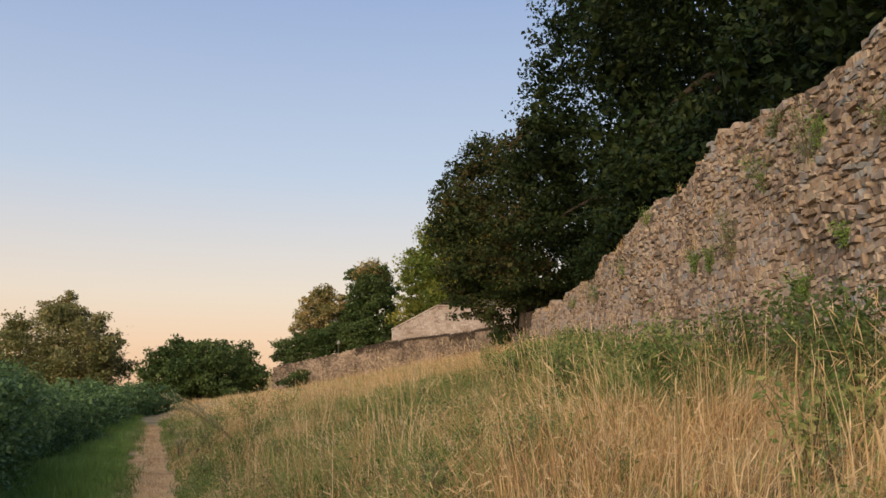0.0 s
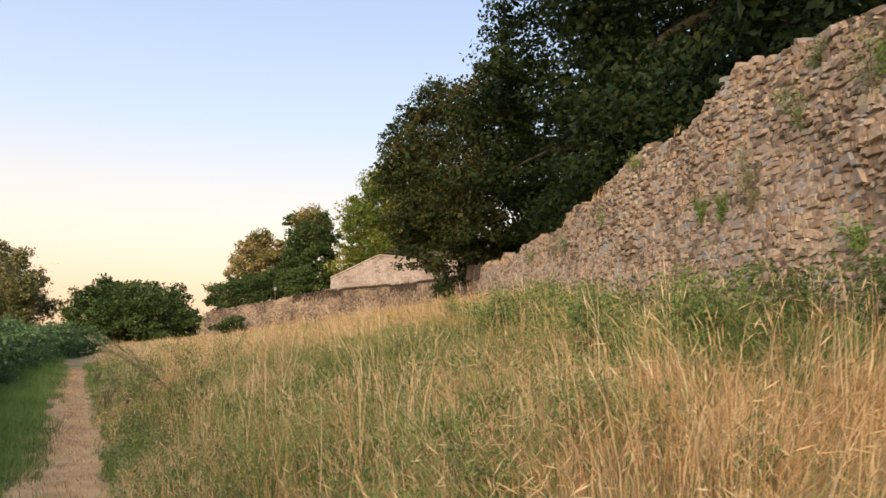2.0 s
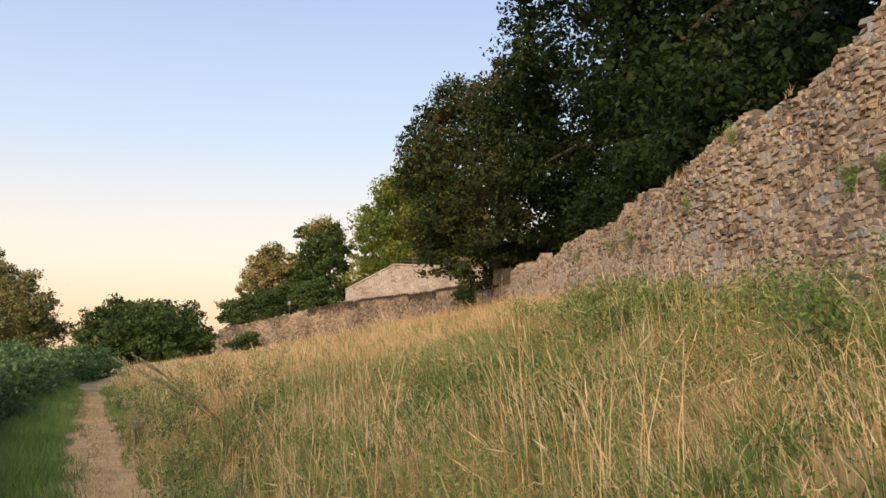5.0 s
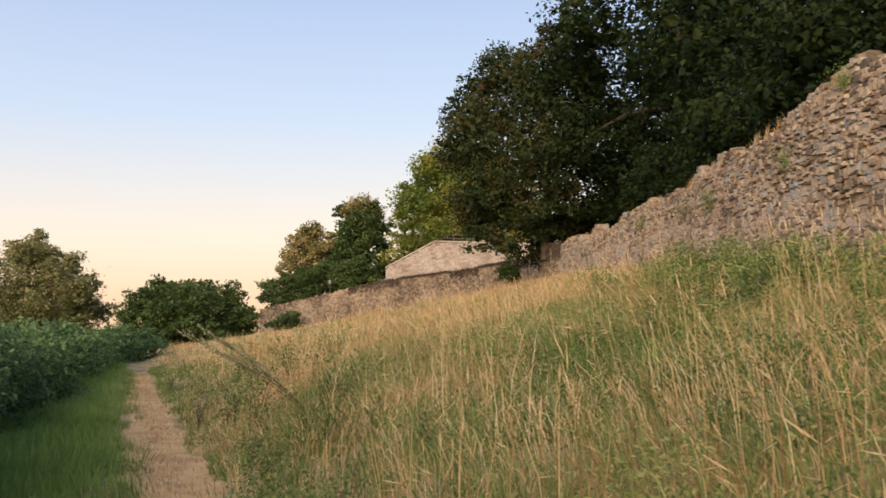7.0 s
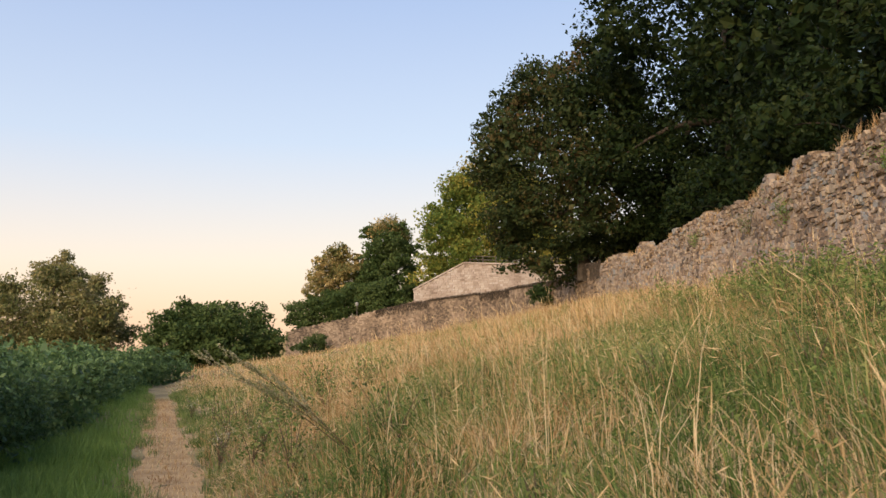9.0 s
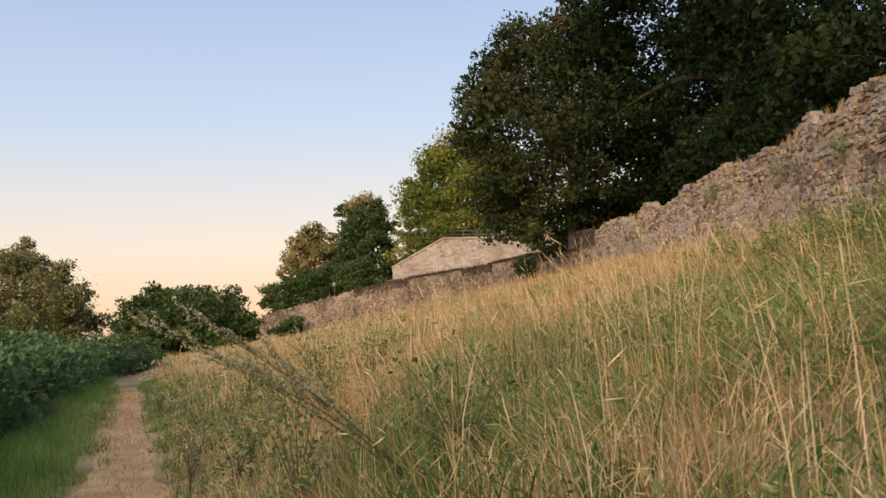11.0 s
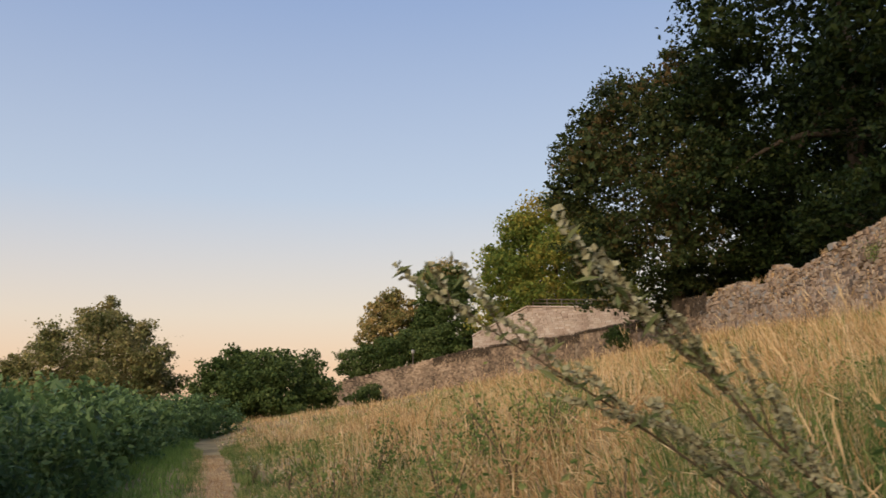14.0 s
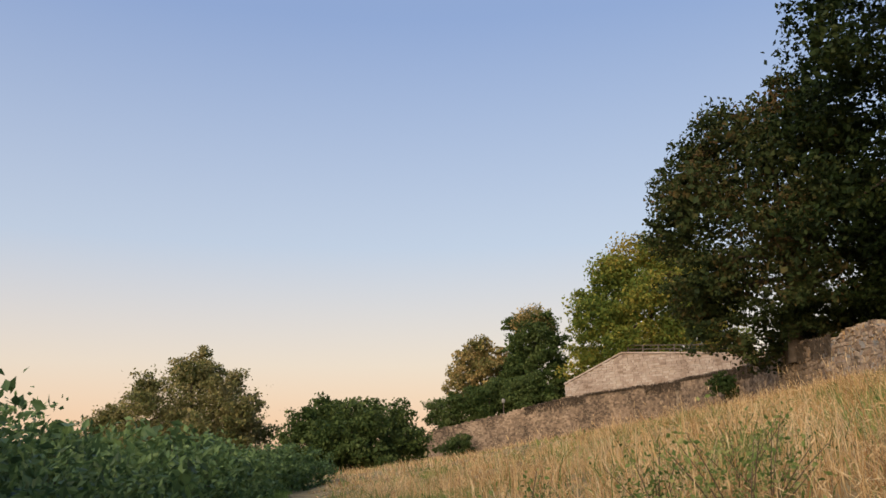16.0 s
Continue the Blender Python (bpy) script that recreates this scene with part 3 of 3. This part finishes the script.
# ---- grass ----
def blades(s, u, height, width, lean, r, base_z=None, way=None):
    """Blades that rise from the ground and bend over: five joints, tapering to a tip."""
    n = len(s)
    x, y = xy(s, u)
    z = bank(s, u) - .03 if base_z is None else base_z
    if way is None:
        way = 6.3 * value_noise(s, u, 1.3, 58) + r.normal(0, 1.0, n)
    dx, dy = np.cos(way), np.sin(way)
    side = r.uniform(0, math.pi, n)
    w = np.stack([np.cos(side) * width / 2, np.sin(side) * width / 2, 0 * side], 1)
    p = np.stack([x, y, z], 1)
    joints = [p]
    for k in range(3):
        a = lean * (.25, .8, 1.75)[k]
        p = p + (height * (.4, .34, .26)[k])[:, None] * np.stack([dx * np.sin(a), dy * np.sin(a), np.cos(a)], 1)
        joints.append(p)
    v = np.stack([joints[0] - w, joints[0] + w, joints[1] - w * .8, joints[1] + w * .8, joints[2] - w * .5, joints[2] + w * .5, joints[3]], 1)
    f = np.array([(0, 1, 3), (0, 3, 2), (2, 3, 5), (2, 5, 4), (4, 5, 6)])[None] + (np.arange(n) * 7)[:, None, None]
    return v.reshape(-1, 3), f.reshape(-1, 3), joints[2], joints[3]


def seed_heads(p1, p2, size, width, r):
    n = len(p1)
    d = p2 - p1
    d /= np.linalg.norm(d, axis=1)[:, None] + 1e-9
    a = np.cross(d, r.normal(size=(n, 3)))
    a /= np.linalg.norm(a, axis=1)[:, None] + 1e-9
    b = np.cross(d, a)
    m = p2 - d * (size * .55)[:, None]
    lo = p2 - d * size[:, None]
    hi = p2 + d * (size * .1)[:, None]
    w = (width / 2)[:, None]
    v = np.stack([lo, m + a * w, hi, m - a * w, m + b * w, m - b * w], 1)
    f = np.array([(0, 1, 2), (0, 2, 3), (0, 4, 2), (0, 2, 5)])[None] + (np.arange(n) * 6)[:, None, None]
    return v.reshape(-1, 3), f.reshape(-1, 3)


def dryness(s, u):
    """0 green, 1 straw."""
    near = lambda a, b, ra, rb: np.exp(-((s - a) / ra) ** 2 - ((u - b) / rb) ** 2)
    d = 1.9 * value_noise(s, u, 1.1, 51) + 1.5 * value_noise(s, u, 2.8, 52) - 1.82
    d = d + np.interp(s, [0, 18.5, 23, 130], [0, .0, .95, 1.15]) * np.clip((u - .8) / 2, .2, 1)
    d = d + .8 * near(5.5, 3.4, 2.4, 1.7) + 1.2 * near(14.8, 2.6, 1.9, 1.5) - .9 * near(18.4, 4.7, 2.0, 2.2) - .4 * near(11, 5.5, 3, 2)
    d = d - np.interp(u - wall_u(s), [-4, -1.5], [0, .6]) * (s < 24)
    return np.clip(d, 0, 1)


def scatter(count, s0, s1, u0, r, margin=.2, clump=.16):
    """Tufted places over the bank between the path and the wall."""
    k = max(1, count // 9)
    s = r.uniform(s0, s1, k)
    u = u0 + (wall_u(s) - margin - u0) * r.random(k)
    idx = r.integers(0, k, count)
    return s[idx] + r.normal(0, clump, count), np.maximum(u[idx] + r.normal(0, clump, count), u0 - .05)


def tussocks(count, per, s0, s1, u0, r, spread):
    """Tufts between the path and the wall; each blade gets its tuft's number, place, and the way out of the tuft."""
    ts = r.uniform(s0, s1, count)
    tu = u0 + (wall_u(ts) - .25 - u0) * r.random(count)
    idx = np.repeat(np.arange(count), r.poisson(per, count))
    rad = spread * r.uniform(.5, 1.5, count)
    off = r.normal(size=(len(idx), 2)) * rad[idx][:, None]
    s, u = ts[idx] + off[:, 0], np.maximum(tu[idx] + off[:, 1], u0 - .05)
    out = np.arctan2(.944 * off[:, 0] + .33 * off[:, 1], -.33 * off[:, 0] + .944 * off[:, 1])
    return ts, tu, idx, s, u, out


def meadow():
    r = np.random.default_rng(77)
    dry, green, heads = [], [], []
    for count, per, s0, s1, wide, spread, seeds in ((120, 10, -8, 0, .010, .12, .1), (2300, 18, 0, 9, .0062, .085, .3), (4000, 19, 9, 22, .0062, .085, .3), (4200, 13, 22, 46, .013, .15, .22), (2700, 11, 46, 116, .035, .35, .1)):
        ts, tu, idx, s, u, out = tussocks(count, per, s0, s1, .38, r, spread)
        straw = r.random(count) < .08 + .86 * dryness(ts, tu)
        size = r.uniform(.35, 1.2, count) * np.where(straw, 1.1, 1.0) * (.7 + .6 * value_noise(ts, tu, 1.4, 55))
        gust = 3.6 + 2.6 * (value_noise(ts, tu, 1.6, 58) - .5) * 2 + r.normal(0, .5, count)
        bend = np.abs(r.normal(.74, .34, count)) + .6 * np.clip(value_noise(ts, tu, .9, 57) * 2.4 - 1.35, 0, 1)
        n = len(s)
        isdry = r.random(n) < np.where(straw[idx], .93, .10)
        edge = np.clip((u - .3) / 1.2, .3, 1)
        h = np.where(isdry, .28 + .60 * r.random(n) ** 1.5, r.uniform(.2, .6, n)) * size[idx] * edge * np.interp(s, [0, 6.5, 8, 12, 14, 22, 40, 60], [1, 1, .78, .78, .95, .95, .8, .62])
        way = np.arctan2(1.1 * np.sin(gust[idx]) + .8 * np.sin(out), 1.1 * np.cos(gust[idx]) + .8 * np.cos(out)) + r.normal(0, .35, n)
        lean = np.clip(bend[idx] + r.normal(.06, .34, n), .03, 1.3)
        for flag, store in ((isdry, dry), (~isdry, green)):
            w = wide * r.uniform(.6, 1.35, flag.sum()) * (.76 if store is dry else 1.8)
            v, f, p1, p2 = blades(s[flag], u[flag], h[flag], w, lean[flag], r, way=way[flag])
            store.append((v, f))
            if store is dry:
                pick = r.random(len(p1)) < seeds
                heads.append(seed_heads(p1[pick], p2[pick], r.uniform(.06, .16, pick.sum()), wide * r.uniform(.75, 1.35, pick.sum()), r))
    # low leafy herbs filling the green patches
    n = 70000
    k = 2600
    ts = r.uniform(3, 24, k)
    tu = .5 + (wall_u(ts) - .7) * r.random(k)
    ok = dryness(ts, tu) < .35
    ts, tu = ts[ok], tu[ok]
    idx = r.integers(0, len(ts), n)
    tall = r.uniform(.12, .42, len(ts))
    s, u = ts[idx] + r.normal(0, .12, n), np.maximum(tu[idx] + r.normal(0, .12, n), .4)
    x, y = xy(s, u)
    c = np.stack([x, y, bank(s, u) + tall[idx] * r.random(n) ** .7], 1)
    tagged(piece("low_herbs", *leaf_cards(c, .042, r, narrow=.42), M_green), "low leafy green herbs among the grass of the bank", "herbs", kind="stuff")
    # fallen straw matted between the tufts
    n = 36000
    s = r.uniform(2, 24, n)
    u = .5 + (wall_u(s) - .8) * r.random(n)
    keep = value_noise(s, u, .9, 61) > .42
    s, u = s[keep], u[keep]
    v, f, _, _ = blades(s, u, r.uniform(.2, .5, len(s)), np.full(len(s), .006), r.uniform(.9, 1.3, len(s)), r, base_z=bank(s, u) + .03)
    tagged(piece("matted_straw", v, f, M_straw), "fallen straw matted between the grass tufts", "straw", kind="stuff")
    for name, chunks, mat, label in (("dry_grass", dry, M_straw, "tall golden dry meadow grass"), ("green_grass", green, M_green, "green grass among the dry stems"), ("seed_heads", heads, M_head, "pale ripe grass seed heads")):
        tagged(piece(name, *merged(chunks), mat), label + " on the bank", "grass", kind="stuff")
    # tall single stems that stand over the rest
    n = 900
    s, u = scatter(n, 1, 24, .9, r, margin=.6, clump=.16)
    h = r.uniform(.75, 1.2, n)
    v, f, p1, p2 = blades(s, u, h, np.full(n, .0065), np.abs(r.normal(.3, .22, n)).clip(0, .8), r)
    tagged(piece("tall_grass", v, f, M_straw), "tall pale grass stalks standing over the meadow", "grass", kind="stuff")
    v, f = seed_heads(p1, p2, r.uniform(.10, .2, n), r.uniform(.005, .008, n), r)
    tagged(piece("tall_seed_heads", v, f, M_head), "long pale seed heads of the tall grass", "grass", kind="stuff")
    # straw trodden flat on the path, and tufts at its edges
    n = 7000
    s = r.uniform(-1, 40, n)
    u = r.normal(0, .24, n)
    v, f, _, _ = blades(s, u, r.uniform(.06, .2, n), np.full(n, .007), r.uniform(.9, 1.25, n), r, base_z=bank(s, u) + .012)
    v[:, 2] = np.minimum(v[:, 2], np.repeat(bank(s, u), 7) + .05)
    tagged(piece("path_straw", v, f, M_straw), "dry straw trodden into the path", "straw", kind="stuff")
    n = 30000
    s = r.uniform(1, 44, n)
    u = np.where(r.random(n) < .3, -r.normal(.38, .12, n), .24 + .3 * value_noise(s, 7, .6, 28) + np.abs(r.normal(0, .4, n)))
    keep = value_noise(s, u, .5, 99) > .45
    s, u = s[keep], u[keep]
    v, f, _, _ = blades(s, u, r.uniform(.06, .26, len(s)), np.full(len(s), .009), np.abs(r.normal(.6, .3, len(s))).clip(0, 1), r)
    tagged(piece("edge_grass", v, f, M_green), "short green tufts along the path edge", "grass", kind="stuff")
    # brown growth hanging over the top of the far wall
    n = 9000
    s = r.uniform(50, 104, n)
    z = wall_top(s) - .1 - .8 * r.random(n) ** 2 * (value_noise(s, 0, 3, 98) > .35)
    x, y = wall_face(s, z)
    q, w = su(x, y)
    v, f, _, _ = blades(q, w - .1, r.uniform(.15, .4, n), np.full(n, .05), np.abs(r.normal(.6, .3, n)).clip(0, 1), r, base_z=z)
    tagged(piece("wall_growth", v, f, M_bark), "dark brown withered growth along the far wall top", "creeper", kind="stuff")
    # short verge between path and hedge, and a fringe along both path edges
    n = 52000
    s = np.concatenate([r.uniform(-1, 26, n), r.uniform(26, 62, 15000)])
    u = -.22 - .34 * value_noise(s, 0, .8, 26) - 2.3 * r.random(len(s)) ** .9
    h = r.uniform(.12, .40, len(s)) * np.clip((-u) / .9, .3, 1) * (.5 + .8 * value_noise(s, u, .7, 27))
    v, f, _, _ = blades(s, u, h, np.where(s > 26, .018, .0105) * r.uniform(.7, 1.3, len(s)), np.abs(r.normal(.55, .25, len(s))).clip(0, 1.1), r)
    tagged(piece("verge_grass", v, f, M_verge), "short dark green grass between path and hedge", "grass", kind="stuff")
    # rough field beyond the hedge
    n = 22000
    s, u = r.uniform(-10, 60, n), r.uniform(-14, -4.6, n)
    v, f, _, _ = blades(s, u, r.uniform(.1, .4, n), np.full(n, .02), np.abs(r.normal(.4, .3, n)).clip(0, 1), r)
    tagged(piece("field_grass", v, f, M_green), "rough green grass of the field beyond the hedge", "grass", kind="stuff")
    # grass over the terrace edge
    n = 9000
    s = r.uniform(0, 112, n)
    u = wall_u(s) + 1.4 + r.random(n) * 2.5
    v, f, _, _ = blades(s, u, r.uniform(.2, .6, n), np.full(n, .03), np.abs(r.normal(.3, .2, n)).clip(0, .9), r, base_z=wall_top(s) - .4)
    tagged(piece("terrace_grass", v, f, M_green), "rough grass along the top of the rampart", "grass", kind="stuff")


meadow()


# ---- weeds ----
def leafy_weed(name, label, s, u, high, wide, mat, seed, leaf=.05, n=220, base=None, flower=None, group="", narrow=.45):
    """A loose herb of several stems with leaves all along them."""
    r = np.random.default_rng(seed)
    x, y = xy(s, u)
    plant = new(name)
    plant.location = (float(x), float(y), float(bank(s, u)) if base is None else base)
    tagged(plant, label, "weed", group)
    spots, tips = [], []
    for k in range(7):
        a, q = r.uniform(0, 2 * math.pi), r.uniform(.3, 1) * wide / 2
        goal = np.array((math.cos(a) * q, math.sin(a) * q, high * r.uniform(.65, 1.05)))
        t = np.linspace(0, 1, 5)
        pts = np.outer(t, goal) * np.stack([t ** .5, t ** .5, np.ones(5)], 1)
        pts[0, 2] = -.05
        piece("stem", *tube(pts, .006 * (1.2 - t) + .001, 4), M_stem, plant)
        m = r.uniform(.1, 1, n // 7)
        spots.append(goal * np.stack([m ** 1.5, m ** 1.5, m], 1) + r.normal(0, wide * .09, (len(m), 3)))
        tips.append(goal)
    piece("leaves", *leaf_cards(np.concatenate(spots), leaf, r, narrow=narrow), mat, plant)
    if flower:
        c = np.repeat(np.array(tips), 6, 0)
        piece("flowers", *leaf_cards(c + r.normal(0, .03, c.shape), .016, r), flower, plant)["kind"] = "stuff"
    return plant


def mugwort(foot, tips, seed):
    """Tall stems that lean over the path, with side shoots of small buds pointing the same way."""
    r = np.random.default_rng(seed)
    plant = new("mugwort")
    plant.location = foot
    tagged(plant, "tall leaning mugwort with brown stems and pale grey-green flower spikes", "weed")
    foot = np.array(foot)
    for tip, shoots in tips:
        goal = np.array(tip) - foot
        t = np.linspace(0, 1, 14)
        pts = np.outer(t, goal) + np.outer(np.sin(t * math.pi) * .07, (.3, .2, 1.0))
        pts[0, 2] -= .05
        stem = piece("stem", *tube(pts, .0062 * (1.12 - t), 6), M_stem, plant)
        buds, leaves = [], []
        for q in np.linspace(.4, .97, shoots):
            o = np.array([np.interp(q, t, pts[:, i]) for i in range(3)])
            along = goal / np.linalg.norm(goal) + r.normal(0, .3, 3) + np.array((0, 0, .55))
            length = (.10 + .30 * (1 - q) ** .7) * r.uniform(.6, 1.2)
            m = np.linspace(0, 1, 6)
            twig = o + np.outer(m, along / np.linalg.norm(along) * length) + np.outer(m ** 2 * length * .28, (-.5, -.2, -.5))
            piece("twig", *tube(twig, .0019 * (1.25 - m), 4), M_stem, stem)
            k = max(9, int(length / .0034))
            knot = np.round(r.uniform(.25, 1, k) * length / .016) * .016 / length
            w = np.clip(knot, 0, 1)
            buds.append(np.stack([np.interp(w, m, twig[:, i]) for i in range(3)], 1) + r.normal(0, .0038, (k, 3)))
            j = r.uniform(0, .6, 4)
            leaves.append(np.stack([np.interp(j, m, twig[:, i]) for i in range(3)], 1) + r.normal(0, .012, (4, 3)))
        w = np.round(r.uniform(.84, 1, 70) * 60) / 60
        buds.append(np.stack([np.interp(w, t, pts[:, i]) for i in range(3)], 1) + r.normal(0, .0045, (70, 3)))
        w = r.uniform(.05, .85, 60)
        leaves.append(np.stack([np.interp(w, t, pts[:, i]) for i in range(3)], 1) + r.normal(0, .028, (60, 3)))
        piece("flower_spike", *leaf_cards(np.concatenate(buds), .014, r, narrow=.8), M_bud, plant)["kind"] = "stuff"
        piece("leaves", *leaf_cards(np.concatenate(leaves), .045, r, narrow=.22), M_weed, plant)


mugwort((-3.55, 16.3, .42), [((-4.95, 15.5, 1.50), 20), ((-4.66, 15.38, 1.50), 20), ((-4.5, 15.6, 1.24), 12)], 5)


def weeds():
    r = np.random.default_rng(91)
    # green herbs in a belt below the rampart
    for k in range(74):
        s = r.uniform(4, 26)
        u = wall_u(s) - r.uniform(.4, 3.6)
        leafy_weed("weed_clump", "dark green leafy weed clump below the rampart", s, float(u), r.uniform(.45, .95), r.uniform(.6, 1.3), M_green, 300 + k, leaf=.07, n=420, group="weeds below the rampart")
    for k, (s, u) in enumerate(((6.6, 5.9), (7.9, 6.6), (5.7, 5.3), (9.4, 7.0))):
        leafy_weed("bramble_bush", "dense dark green bramble bush below the rampart", s, u, 1.0, 1.5, M_round, 340 + k, leaf=.08, n=1100, group="bramble bushes")
    # bright herbs among the grass
    for k in range(26):
        s, u = r.uniform(4, 22), r.uniform(.8, 4.5)
        leafy_weed("meadow_weed", "fresh green weed among the dry grass", s, u, r.uniform(.25, .5), r.uniform(.3, .6), M_weed, 360 + k, leaf=.045, n=150, group="weeds in the meadow")
    for k, (s, u) in enumerate(((17.5, 1.1), (19.2, .9), (21, 1.5), (24, 1.6), (16.6, 1.9), (22.4, .9), (22.2, 2.9), (21.3, 2.2), (23.6, 3.5), (23.2, 2.5))):
        leafy_weed("bramble", "arching green bramble at the edge of the path", s, u, .8, 1.0, M_green, 400 + k, leaf=.045, n=420, group="brambles", narrow=.6)
    for k in range(9):
        s, u = r.uniform(19, 30), r.uniform(.5, 1.4)
        leafy_weed("wild_carrot", "small white-flowered herb beside the path", s, u, .45, .3, M_weed, 420 + k, leaf=.04, n=60, flower=M_white, group="white flowers beside the path")
    # plants rooted in the rampart
    for k, (s, z, high, wide, flower) in enumerate(((9.5, 4.6, .8, .6, M_yellow), (9.3, 4.9, .4, .5, None), (11.2, 4.7, .6, .6, None), (12.2, 3.7, .8, .7, None), (13.2, 3.7, .4, .35, None), (14.0, 3.75, .4, .3, None), (7.6, 4.6, .3, .6, None), (8.4, 3.3, .25, .3, None),
                                                (9.6, 2.8, .3, .4, None), (11, 5.6, .35, .5, None), (20, 4.6, .4, .6, None), (24.5, 4.4, .5, .8, None), (28, 4.7, .5, .8, M_yellow), (18, 5.6, .4, .6, None), (33, 5.0, .5, .7, M_yellow), (7.0, 3.6, .25, .3, None))):
        x, y = wall_face(np.array(s), np.array(z))
        q, w = su(float(x), float(y))
        leafy_weed("wall_weed", "green weed rooted in the joints of the rampart" + (", yellow flowers" if flower else ""), q, w - .05, high * 1.25, wide * 1.35, M_verge if k % 3 else M_weed, 440 + k, leaf=.05, n=420, base=z, flower=flower, group="weeds on the rampart")
    # dry tufts on the ledges of the rampart
    n = 17000
    s = r.uniform(5, 60, n)
    s = s + .25 * np.sin(s * 9)
    frac = np.clip(r.choice([.3, .55, .72, .9, .99], n, p=[.08, .17, .25, .25, .25]) + r.normal(0, .03, n), 0, 1)
    z = bank(s, wall_u(s)) + (wall_top(s) - bank(s, wall_u(s))) * frac
    keep = value_noise(s, z * 3, 1.1, 95) > .54
    s, z = s[keep], z[keep]
    x, y = wall_face(s, z)
    q, w = su(x, y)
    v, f, _, _ = blades(q, w - .02, r.uniform(.09, .28, len(s)), np.full(len(s), .008), np.abs(r.normal(.6, .3, len(s))).clip(0, 1.1), r, base_z=z)
    tagged(piece("ledge_grass", v, f, M_straw), "dry grass tufts on the ledges of the rampart", "grass", kind="stuff")


weeds()
